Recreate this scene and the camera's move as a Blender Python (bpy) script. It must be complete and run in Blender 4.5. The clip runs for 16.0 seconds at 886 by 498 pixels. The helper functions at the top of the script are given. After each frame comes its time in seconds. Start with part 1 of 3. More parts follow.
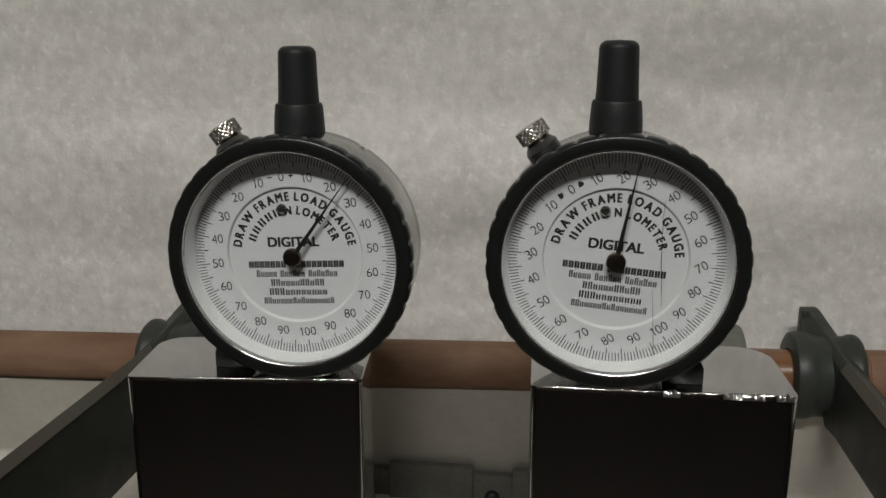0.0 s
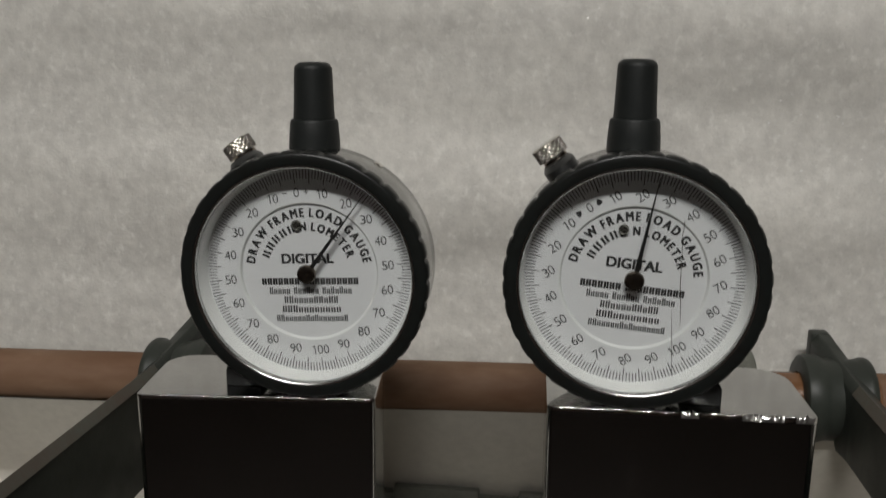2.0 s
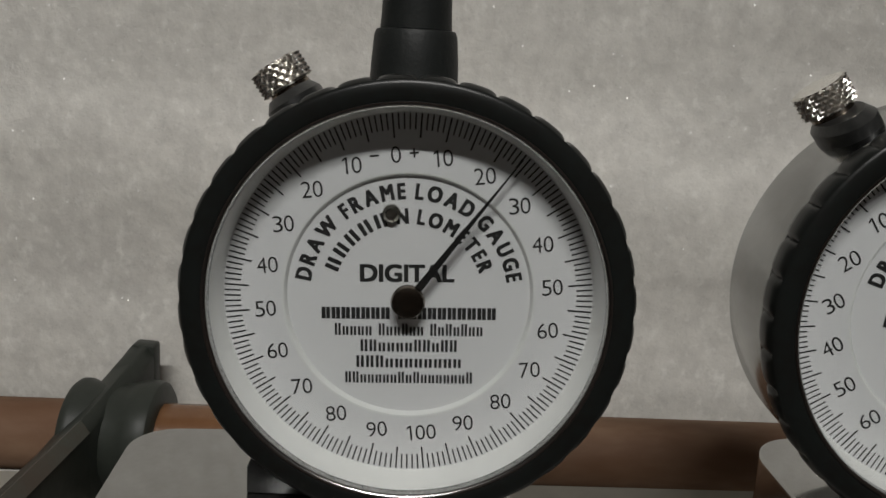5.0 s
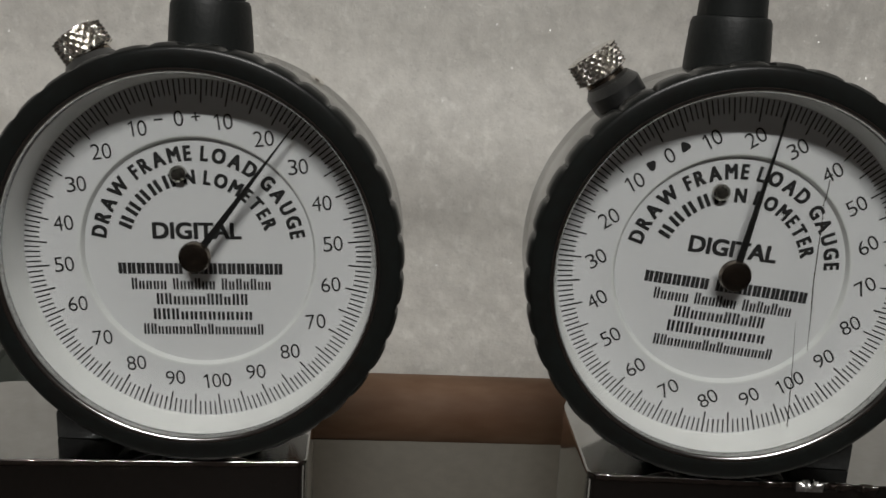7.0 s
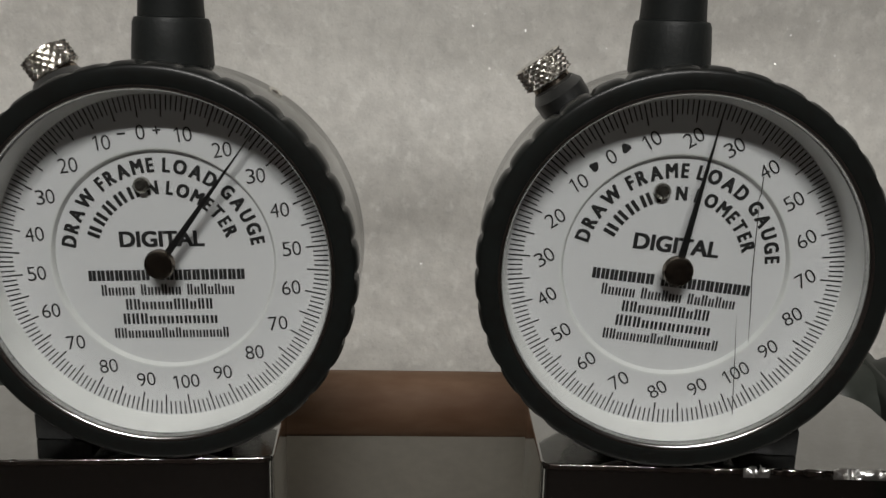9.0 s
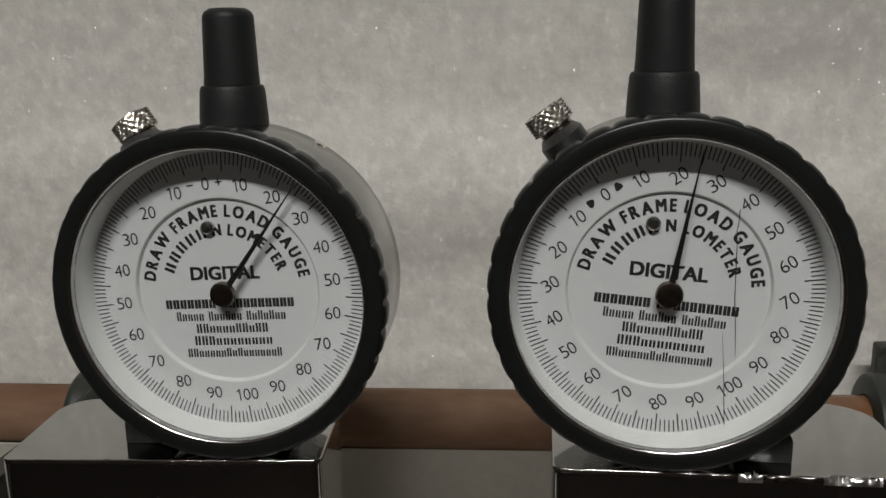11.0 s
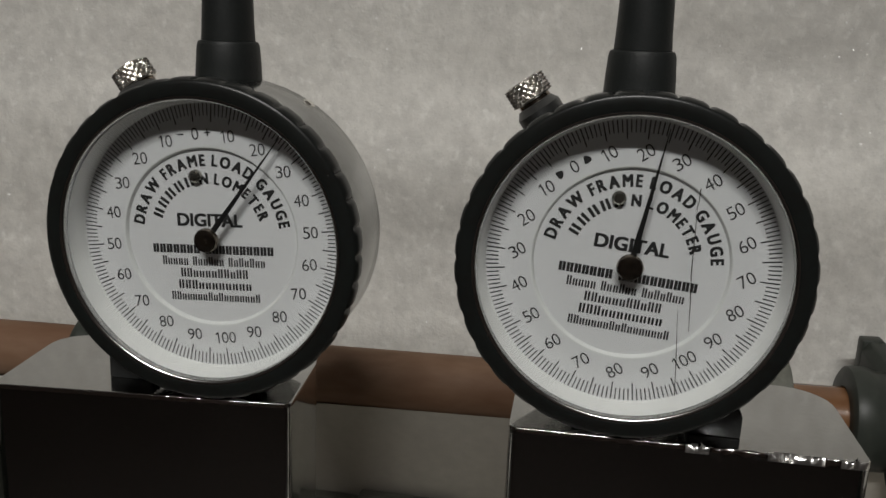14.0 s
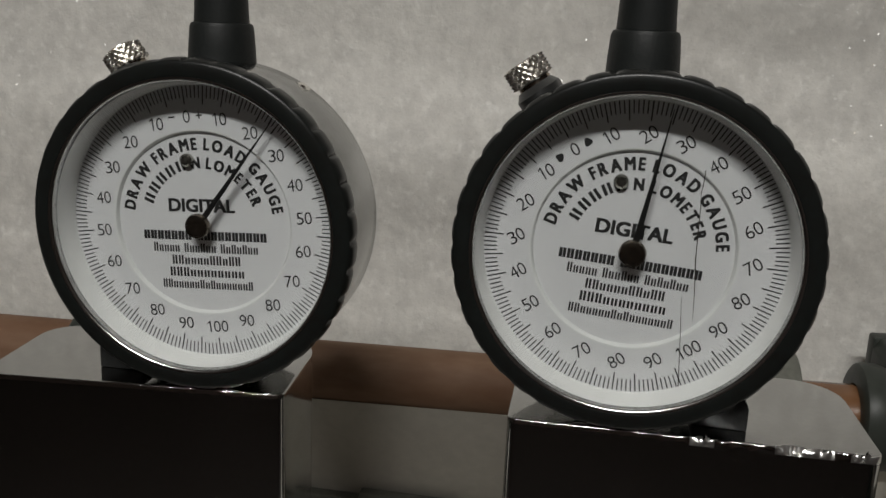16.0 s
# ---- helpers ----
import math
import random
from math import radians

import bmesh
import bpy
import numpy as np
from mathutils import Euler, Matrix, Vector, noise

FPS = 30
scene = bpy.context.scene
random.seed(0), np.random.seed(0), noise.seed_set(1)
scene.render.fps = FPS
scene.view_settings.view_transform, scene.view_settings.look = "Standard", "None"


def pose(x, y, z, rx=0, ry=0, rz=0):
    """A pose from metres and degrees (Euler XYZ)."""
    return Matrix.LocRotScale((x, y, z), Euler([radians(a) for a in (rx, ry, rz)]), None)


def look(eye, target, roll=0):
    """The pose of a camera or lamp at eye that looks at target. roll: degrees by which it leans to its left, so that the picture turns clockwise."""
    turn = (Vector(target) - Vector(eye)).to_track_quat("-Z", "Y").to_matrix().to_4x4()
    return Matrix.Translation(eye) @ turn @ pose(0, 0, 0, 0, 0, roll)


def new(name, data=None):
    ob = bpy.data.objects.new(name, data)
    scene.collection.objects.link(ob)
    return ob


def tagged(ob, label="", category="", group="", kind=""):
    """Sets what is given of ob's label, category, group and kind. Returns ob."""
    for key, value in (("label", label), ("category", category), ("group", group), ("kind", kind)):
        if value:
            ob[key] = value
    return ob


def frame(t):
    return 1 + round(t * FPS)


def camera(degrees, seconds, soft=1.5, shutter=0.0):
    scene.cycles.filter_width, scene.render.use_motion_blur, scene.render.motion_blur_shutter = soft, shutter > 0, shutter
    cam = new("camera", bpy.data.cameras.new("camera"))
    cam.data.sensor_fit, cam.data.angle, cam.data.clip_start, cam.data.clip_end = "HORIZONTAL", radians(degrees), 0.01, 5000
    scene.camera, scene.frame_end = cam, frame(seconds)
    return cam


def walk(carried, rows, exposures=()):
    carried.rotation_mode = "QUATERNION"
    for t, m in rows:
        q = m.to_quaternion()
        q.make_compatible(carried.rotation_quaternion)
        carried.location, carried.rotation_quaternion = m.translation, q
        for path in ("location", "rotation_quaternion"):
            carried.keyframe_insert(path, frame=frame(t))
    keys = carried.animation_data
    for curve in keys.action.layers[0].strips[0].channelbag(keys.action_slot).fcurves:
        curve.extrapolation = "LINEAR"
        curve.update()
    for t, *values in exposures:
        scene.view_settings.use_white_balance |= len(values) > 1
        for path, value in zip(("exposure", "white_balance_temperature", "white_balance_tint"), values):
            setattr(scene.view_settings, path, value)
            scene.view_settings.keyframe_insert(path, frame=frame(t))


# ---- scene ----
cam = camera(52.88, 16.0, shutter=0.4)
ROWS = [
    (0.0, 0.02187, -0.19769, 0.17517, 75.821, 0.002, 7.602),
    (0.5, 0.02003, -0.19512, 0.17124, 75.841, -0.065, 7.561),
    (1.0, 0.02259, -0.19207, 0.17051, 75.77, -0.091, 7.53),
    (1.5, 0.02172, -0.19281, 0.16928, 75.801, -0.033, 7.493),
    (2.0, 0.01626, -0.19697, 0.17324, 77.382, -0.514, 7.223),
    (2.5, 0.00727, -0.19133, 0.17886, 78.521, -1.903, 4.149),
    (3.0, -0.02823, -0.16002, 0.17363, 78.306, -3.201, 1.311),
    (3.2, -0.03864, -0.14294, 0.16358, 77.908, -3.568, 0.793),
    (5.3, -0.03285, -0.11357, 0.15295, 78.011, -2.963, 1.021),
    (5.5, -0.03088, -0.11905, 0.15397, 76.829, -2.892, 0.758),
    (6.0, -0.02494, -0.12113, 0.15521, 76.421, -2.915, 0.938),
    (6.5, -0.01237, -0.1213, 0.15796, 76.328, -2.983, 0.79),
    (7.0, -0.00574, -0.121, 0.154, 76.339, -3.012, 0.719),
    (7.5, -0.00054, -0.12213, 0.15499, 76.176, -2.963, 0.633),
    (8.0, 0.0051, -0.12106, 0.15664, 76.001, -2.296, 0.542),
    (8.5, 0.00566, -0.12167, 0.15891, 75.971, -1.745, 0.548),
    (8.7, 0.00181, -0.12321, 0.15591, 75.977, -1.762, 0.606),
    (10.8, 0.01915, -0.14081, 0.16764, 76.7, 1.5, 8.805),
    (11.0, 0.01773, -0.14293, 0.16223, 77.446, 0.895, 7.645),
    (11.5, 0.02431, -0.14064, 0.17081, 76.716, 0.422, 7.938),
    (12.0, 0.03024, -0.14213, 0.1723, 75.743, -0.993, 8.953),
    (12.5, 0.03064, -0.13904, 0.16616, 75.456, -1.489, 9.804),
    (13.0, 0.02601, -0.14541, 0.16328, 75.702, -1.871, 9.82),
    (13.5, 0.02537, -0.15207, 0.16127, 76.086, -2.206, 9.955),
    (14.0, 0.02825, -0.14767, 0.16103, 75.951, -2.26, 10.3),
    (14.5, 0.02919, -0.14675, 0.16085, 75.978, -2.214, 10.338),
    (15.0, 0.02894, -0.15176, 0.16104, 76.227, -2.307, 10.577),
    (15.5, 0.02964, -0.14755, 0.15813, 76.186, -2.342, 10.557),
    (16.0, 0.02976, -0.14392, 0.15694, 76.246, -2.275, 10.88),
]
walk(cam, [(t, pose(x, y, z, rx, ry, rz)) for t, x, y, z, rx, ry, rz in ROWS],
     exposures=((0.0, -0.02), (3.0, -0.02), (5.5, -0.16), (7.0, -0.08), (8.5, -0.03), (11.0, -0.02), (12.5, -0.09), (16.0, -0.10)))

# ---- world, lamp, exposure ----
world = bpy.data.worlds.new("room_dark")
scene.world = world
world.use_nodes = True
world.node_tree.nodes["Background"].inputs[0].default_value = (0.35, 0.33, 0.30, 1)
world.node_tree.nodes["Background"].inputs[1].default_value = 0.035
LAMP_AT = (-0.02, -1.46, 1.59)
tube_light = bpy.data.lights.new("tube_light", "AREA")
tube_light.shape, tube_light.size, tube_light.size_y = "RECTANGLE", 0.90, 0.05
tube_light.energy, tube_light.color = 29.0, (1.0, 0.985, 0.965)
lamp_ob = new("tube_light", tube_light)
lamp_ob.matrix_world = look((LAMP_AT[0], LAMP_AT[1] + 0.014, LAMP_AT[2] - 0.016), (0.0, 0.02, 0.10))
scene.view_settings.exposure = 0.0


# ---- materials ----
def material(name, color, rough=0.5, metal=0.0, grain=0.0, grain_scale=400.0, stain=0.0, stain_scale=30.0,
             bump=0.0, bump_scale=900.0, rough_var=0.0, coat=0.0, stretch=(1, 1, 1), dark=None, spec=0.5):
    m = bpy.data.materials.new(name)
    m.use_nodes = True
    nt = m.node_tree
    bs = nt.nodes["Principled BSDF"]
    bs.inputs["Base Color"].default_value = (*color, 1)
    bs.inputs["Roughness"].default_value = rough
    bs.inputs["Metallic"].default_value = metal
    bs.inputs["Coat Weight"].default_value = coat
    bs.inputs["Specular IOR Level"].default_value = spec
    co = nt.nodes.new("ShaderNodeTexCoord")
    mp = nt.nodes.new("ShaderNodeMapping")
    mp.inputs["Scale"].default_value = stretch
    nt.links.new(co.outputs["Object"], mp.inputs["Vector"])

    def tex(scale, detail=4.0):
        n = nt.nodes.new("ShaderNodeTexNoise")
        n.inputs["Scale"].default_value, n.inputs["Detail"].default_value = scale, detail
        nt.links.new(mp.outputs["Vector"], n.inputs["Vector"])
        return n.outputs["Fac"]

    def mix(fac_socket, amount, base_socket, other):
        r = nt.nodes.new("ShaderNodeMapRange")
        r.inputs["From Min"].default_value, r.inputs["From Max"].default_value = 0.35, 0.7
        r.inputs["To Max"].default_value = amount
        nt.links.new(fac_socket, r.inputs["Value"])
        k = nt.nodes.new("ShaderNodeMix")
        k.data_type = "RGBA"
        nt.links.new(r.outputs["Result"], k.inputs["Factor"])
        if base_socket is None:
            k.inputs["A"].default_value = (*color, 1)
        else:
            nt.links.new(base_socket, k.inputs["A"])
        k.inputs["B"].default_value = (*other, 1)
        return k.outputs["Result"]

    other = dark if dark else tuple(c * 0.45 for c in color)
    sock = None
    if grain:
        sock = mix(tex(grain_scale), grain, sock, other)
    if stain:
        sock = mix(tex(stain_scale, 6.0), stain, sock, other)
    if sock is not None:
        nt.links.new(sock, bs.inputs["Base Color"])
    if rough_var:
        r = nt.nodes.new("ShaderNodeMapRange")
        r.inputs["To Min"].default_value, r.inputs["To Max"].default_value = max(0.02, rough - rough_var), rough + rough_var
        nt.links.new(tex(stain_scale * 2 or 60.0), r.inputs["Value"])
        nt.links.new(r.outputs["Result"], bs.inputs["Roughness"])
    if bump:
        b = nt.nodes.new("ShaderNodeBump")
        b.inputs["Strength"].default_value, b.inputs["Distance"].default_value = bump, 0.0004
        nt.links.new(tex(bump_scale), b.inputs["Height"])
        nt.links.new(b.outputs["Normal"], bs.inputs["Normal"])
    return m


CHROME = material("chrome", (0.50, 0.50, 0.49), 0.09, 1.0, grain=0.12, grain_scale=900, stain=0.25, stain_scale=40, bump=0.02, bump_scale=250, rough_var=0.05)
CHROME_CASE = material("satin_chrome", (0.36, 0.365, 0.36), 0.16, 1.0, grain=0.1, grain_scale=700, stain=0.2, stain_scale=60, bump=0.03, bump_scale=500, rough_var=0.05)
BRIGHT = material("bright_rim", (0.55, 0.545, 0.53), 0.2, 1.0, grain=0.1, grain_scale=900, stain=0.2, stain_scale=90, rough_var=0.06)
CHIPPED = material("chipped_chrome", (0.95, 0.94, 0.91), 0.3, 1.0, grain=0.25, grain_scale=900, bump=0.5, bump_scale=500)
NICKEL = material("nickel", (0.95, 0.93, 0.88), 0.22, 1.0, grain=0.2, grain_scale=1500, bump=0.15, bump_scale=2200, dark=(0.45, 0.38, 0.24))
BEZEL = material("black_enamel", (0.009, 0.0088, 0.008), 0.3, 0.0, grain=0.4, grain_scale=900, stain=0.3, stain_scale=90, bump=0.05, bump_scale=700, rough_var=0.06, dark=(0.012, 0.016, 0.015), spec=0.22)
RUBBER = material("black_rubber", (0.010, 0.0115, 0.011), 0.5, 0.0, grain=0.5, grain_scale=1500, stain=0.4, stain_scale=120, bump=0.12, bump_scale=1600, rough_var=0.12, dark=(0.016, 0.018, 0.017), spec=0.25)
LUG_BLACK = material("worn_black_metal", (0.014, 0.015, 0.015), 0.4, 0.2, grain=0.5, grain_scale=1200, stain=0.5, stain_scale=150, bump=0.1, bump_scale=900, dark=(0.035, 0.035, 0.033))
DIAL = material("dial_white", (0.765, 0.757, 0.772), 0.5, 0.0, grain=0.05, grain_scale=900, stain=0.07, stain_scale=70, dark=(0.68, 0.675, 0.655))
DIAL_EDGE = material("dial_step_white", (0.80, 0.80, 0.79), 0.3, 0.0, grain=0.06, grain_scale=900)
FLANGE = material("flange_white_paint", (0.95, 0.945, 0.93), 0.22, 0.08, grain=0.12, grain_scale=600, stain=0.2, stain_scale=120)
INK = material("black_ink", (0.012, 0.012, 0.013), 0.5, 0.0, grain=0.5, grain_scale=4000, dark=(0.05, 0.05, 0.05))
NEEDLE = material("black_needle", (0.01, 0.01, 0.01), 0.35)
HUB = material("dark_brass", (0.34, 0.29, 0.235), 0.22, 1.0, grain=0.5, grain_scale=2500, stain=0.5, stain_scale=700, bump=0.1, bump_scale=1800, dark=(0.05, 0.035, 0.03))
RIVET = material("grey_rivet", (0.42, 0.41, 0.37), 0.16, 0.95, grain=0.5, grain_scale=2500)
GREEN = material("green_enamel", (0.035, 0.039, 0.033), 0.42, 0.0, grain=0.35, grain_scale=500, stain=0.6, stain_scale=55, bump=0.16, bump_scale=230, rough_var=0.1, dark=(0.020, 0.023, 0.019), spec=0.22)
WORN = material("worn_dusty_enamel", (0.064, 0.068, 0.055), 0.5, 0.0, grain=0.5, grain_scale=500, stain=0.8, stain_scale=45, bump=0.2, bump_scale=300, dark=(0.065, 0.045, 0.032))
CAST = material("grey_green_cast", (0.12, 0.122, 0.102), 0.5, 0.0, grain=0.4, grain_scale=600, stain=0.6, stain_scale=70, bump=0.2, bump_scale=300, dark=(0.05, 0.05, 0.04))
SLEEVE = material("brown_sleeve", (0.215, 0.136, 0.088), 0.66, 0.0, grain=0.35, grain_scale=420, stain=0.85, stain_scale=55, bump=0.12, bump_scale=500, rough_var=0.12, stretch=(0.35, 1, 1), dark=(0.115, 0.058, 0.031), spec=0.25)
LACQUER = material("orange_lacquer", (0.175, 0.088, 0.042), 0.24, 0.0, grain=0.3, grain_scale=350, stain=0.6, stain_scale=90, bump=0.05, bump_scale=300, dark=(0.11, 0.05, 0.022))
# grey-brown of the added sheet, toned for the dim area below the roller
DIM_SHEET = material("grey_brown_dim_sheet", (0.46, 0.44, 0.385), 0.6, 0.0, grain=0.25, grain_scale=300, stain=0.5, stain_scale=28, bump=0.06, bump_scale=200, dark=(0.29, 0.26, 0.23))
# shade in front of the blocks is put into this near-black colour
BENCH = material("shade_black_bench_wood", (0.018, 0.012, 0.009), 0.6, 0.0, grain=0.5, grain_scale=60, stain=0.5, stain_scale=6, bump=0.1, bump_scale=120, stretch=(0.1, 1, 1))
# unseen room: both tones set the ambient light and the chrome's reflections
ROOM = material("unseen_dim_wall", (0.085, 0.064, 0.054), 0.8, 0.0, grain=0.2, grain_scale=40, stain=0.5, stain_scale=2.5)
PALE_WALL = material("unseen_bounce_wall", (0.22, 0.17, 0.15), 0.8, 0.0, grain=0.1, grain_scale=40, stain=0.2, stain_scale=2.5)
FIXTURE = material("fixture_enamel", (0.7, 0.7, 0.68), 0.4, 0.0, grain=0.1, grain_scale=100)


def make_glass():
    """A thin clear pane: see-through, with a faint sheen."""
    m = bpy.data.materials.new("clear_crystal")
    m.use_nodes = True
    nt = m.node_tree
    nt.nodes.remove(nt.nodes["Principled BSDF"])
    tr = nt.nodes.new("ShaderNodeBsdfTransparent")
    tr.inputs[0].default_value = (0.955, 0.965, 0.96, 1)
    gl = nt.nodes.new("ShaderNodeBsdfGlossy")
    gl.inputs["Roughness"].default_value = 0.03
    mix = nt.nodes.new("ShaderNodeMixShader")
    mix.inputs[0].default_value = 0.03
    nt.links.new(tr.outputs[0], mix.inputs[1])
    nt.links.new(gl.outputs[0], mix.inputs[2])
    nt.links.new(mix.outputs[0], nt.nodes["Material Output"].inputs["Surface"])
    return m


def make_tube():
    m = bpy.data.materials.new("lit_tube")
    m.use_nodes = True
    bs = m.node_tree.nodes["Principled BSDF"]
    bs.inputs["Base Color"].default_value = (0.9, 0.9, 0.88, 1)
    bs.inputs["Emission Color"].default_value = (1.0, 0.955, 0.86, 1)
    bs.inputs["Emission Strength"].default_value = 48.0
    return m


def make_foam():
    """White packing foam: fine cells, cloudy density and small shiny facets."""
    m = bpy.data.materials.new("packing_foam")
    m.use_nodes = True
    nt = m.node_tree
    bs = nt.nodes["Principled BSDF"]
    co = nt.nodes.new("ShaderNodeTexCoord")

    def noise_tex(scale, detail=3.0, rough=0.6, stretch=(1, 1, 1)):
        mp = nt.nodes.new("ShaderNodeMapping")
        mp.inputs["Scale"].default_value = stretch
        nt.links.new(co.outputs["Object"], mp.inputs["Vector"])
        n = nt.nodes.new("ShaderNodeTexNoise")
        n.inputs["Scale"].default_value, n.inputs["Detail"].default_value, n.inputs["Roughness"].default_value = scale, detail, rough
        nt.links.new(mp.outputs["Vector"], n.inputs["Vector"])
        return n.outputs["Fac"]

    ramp = nt.nodes.new("ShaderNodeValToRGB")
    ramp.color_ramp.elements[0].position, ramp.color_ramp.elements[0].color = 0.38, (0.50, 0.485, 0.45, 1)
    ramp.color_ramp.elements[1].position, ramp.color_ramp.elements[1].color = 0.62, (0.64, 0.622, 0.575, 1)
    a = nt.nodes.new("ShaderNodeMath")
    a.operation = "MULTIPLY_ADD"
    a.inputs[1].default_value = 0.55
    nt.links.new(noise_tex(170.0, 3.0, 0.5), a.inputs[0])
    b = nt.nodes.new("ShaderNodeMath")
    b.operation = "MULTIPLY"
    b.inputs[1].default_value = 0.45
    nt.links.new(noise_tex(26.0, 4.0, 0.5, (0.5, 1, 1.6)), b.inputs[0])
    nt.links.new(b.outputs[0], a.inputs[2])
    nt.links.new(a.outputs[0], ramp.inputs[0])
    # glints painted into the base colour as small pale worms and dots
    glint = nt.nodes.new("ShaderNodeMapRange")
    glint.inputs["From Min"].default_value, glint.inputs["From Max"].default_value, glint.inputs["To Max"].default_value = 0.56, 0.78, 0.36
    nt.links.new(noise_tex(360.0, 2.0, 0.5, (1.0, 1.0, 0.8)), glint.inputs["Value"])
    pale = nt.nodes.new("ShaderNodeMix")
    pale.data_type = "RGBA"
    pale.inputs["B"].default_value = (0.86, 0.85, 0.80, 1)
    nt.links.new(glint.outputs["Result"], pale.inputs["Factor"])
    nt.links.new(ramp.outputs[0], pale.inputs["A"])
    nt.links.new(pale.outputs["Result"], bs.inputs["Base Color"])
    # facets: every cell leans its own way
    vor = nt.nodes.new("ShaderNodeTexVoronoi")
    vor.inputs["Scale"].default_value = 2300.0
    nt.links.new(co.outputs["Object"], vor.inputs["Vector"])
    lean = nt.nodes.new("ShaderNodeVectorMath")
    lean.operation = "MULTIPLY_ADD"
    lean.inputs[1].default_value = (1.5, 1.5, 1.5)
    lean.inputs[2].default_value = (-0.75, -0.75, -0.75)
    nt.links.new(vor.outputs["Color"], lean.inputs[0])
    geo = nt.nodes.new("ShaderNodeNewGeometry")
    add = nt.nodes.new("ShaderNodeVectorMath")
    add.operation = "ADD"
    nt.links.new(geo.outputs["Normal"], add.inputs[0])
    nt.links.new(lean.outputs[0], add.inputs[1])
    nrm = nt.nodes.new("ShaderNodeVectorMath")
    nrm.operation = "NORMALIZE"
    nt.links.new(add.outputs[0], nrm.inputs[0])
    gl = nt.nodes.new("ShaderNodeBsdfGlossy")
    gl.inputs["Roughness"].default_value = 0.26
    gl.inputs["Color"].default_value = (0.9, 0.9, 0.88, 1)
    nt.links.new(nrm.outputs[0], gl.inputs["Normal"])
    sep = nt.nodes.new("ShaderNodeSeparateColor")
    vor2 = nt.nodes.new("ShaderNodeTexVoronoi")
    vor2.inputs["Scale"].default_value = 1900.0
    nt.links.new(co.outputs["Object"], vor2.inputs["Vector"])
    nt.links.new(vor2.outputs["Color"], sep.inputs[0])
    gate = nt.nodes.new("ShaderNodeMapRange")
    gate.inputs["From Min"].default_value, gate.inputs["From Max"].default_value = 0.75, 1.0
    gate.inputs["To Max"].default_value = 0.075
    nt.links.new(sep.outputs[0], gate.inputs["Value"])
    bump = nt.nodes.new("ShaderNodeBump")
    bump.inputs["Strength"].default_value, bump.inputs["Distance"].default_value = 0.3, 0.0008
    nt.links.new(noise_tex(330.0, 3.0), bump.inputs["Height"])
    nt.links.new(bump.outputs["Normal"], bs.inputs["Normal"])
    bs.inputs["Roughness"].default_value = 0.6
    mix = nt.nodes.new("ShaderNodeMixShader")
    nt.links.new(gate.outputs[0], mix.inputs[0])
    nt.links.new(bs.outputs[0], mix.inputs[1])
    nt.links.new(gl.outputs[0], mix.inputs[2])
    nt.links.new(mix.outputs[0], nt.nodes["Material Output"].inputs["Surface"])
    return m


GLASS, TUBE, FOAM = make_glass(), make_tube(), make_foam()
MM = 0.001


# ---- mesh helpers ----
def part(name, bm, mat, parent=None, label="", sharp=38):
    me = bpy.data.meshes.new(name)
    bmesh.ops.recalc_face_normals(bm, faces=bm.faces)
    bm.to_mesh(me)
    bm.free()
    me.materials.append(mat)
    me.polygons.foreach_set("use_smooth", [True] * len(me.polygons))
    me.set_sharp_from_angle(angle=radians(sharp))
    ob = new(name, me)
    if parent:
        ob.parent = parent
    if label:
        ob["label"] = label
    return ob


def lathe(profile, segs=96, wave=None, close=False):
    """A body turned round the y axis from (radius, y) in mm; wave(angle, r, y) changes the radius."""
    bm = bmesh.new()
    rings = []
    for r, y in profile:
        if r < 1e-6:
            rings.append([bm.verts.new((0, y * MM, 0))])
            continue
        ring = []
        for i in range(segs):
            a = 2 * math.pi * i / segs
            q = wave(a, r, y) if wave else r
            ring.append(bm.verts.new((q * MM * math.sin(a), y * MM, q * MM * math.cos(a))))
        rings.append(ring)
    pairs = list(zip(rings, rings[1:]))
    if close:
        pairs.append((rings[-1], rings[0]))
    for p, q in pairs:
        for i in range(segs):
            j = (i + 1) % segs
            if len(p) == 1:
                bm.faces.new((p[0], q[i], q[j]))
            elif len(q) == 1:
                bm.faces.new((p[i], q[0], p[j]))
            else:
                bm.faces.new((p[i], q[i], q[j], p[j]))
    return bm


def turned(bm, m):
    bmesh.ops.transform(bm, matrix=m, verts=bm.verts)
    return bm


def box(x0, x1, y0, y1, z0, z1, bevel=0.5, segs=2):
    """A box in mm with rounded edges."""
    bm = bmesh.new()
    bmesh.ops.create_cube(bm, size=1)
    for v in bm.verts:
        v.co = Vector(((x0 if v.co.x < 0 else x1) * MM, (y0 if v.co.y < 0 else y1) * MM, (z0 if v.co.z < 0 else z1) * MM))
    if bevel:
        bmesh.ops.bevel(bm, geom=bm.edges, offset=bevel * MM, segments=segs, affect="EDGES", profile=0.5)
    return bm


def outline(points, x0, x1, bevel=0.8):
    """A plate with the outline (y, z) in mm, from x0 to x1."""
    bm = bmesh.new()
    lo = [bm.verts.new((x0 * MM, y * MM, z * MM)) for y, z in points]
    hi = [bm.verts.new((x1 * MM, y * MM, z * MM)) for y, z in points]
    bm.faces.new(lo)
    bm.faces.new(hi[::-1])
    n = len(points)
    for i in range(n):
        bm.faces.new((lo[i], hi[i], hi[(i + 1) % n], lo[(i + 1) % n]))
    if bevel:
        bmesh.ops.bevel(bm, geom=bm.edges, offset=bevel * MM, segments=2, affect="EDGES", profile=0.5, clamp_overlap=True)
    return bm


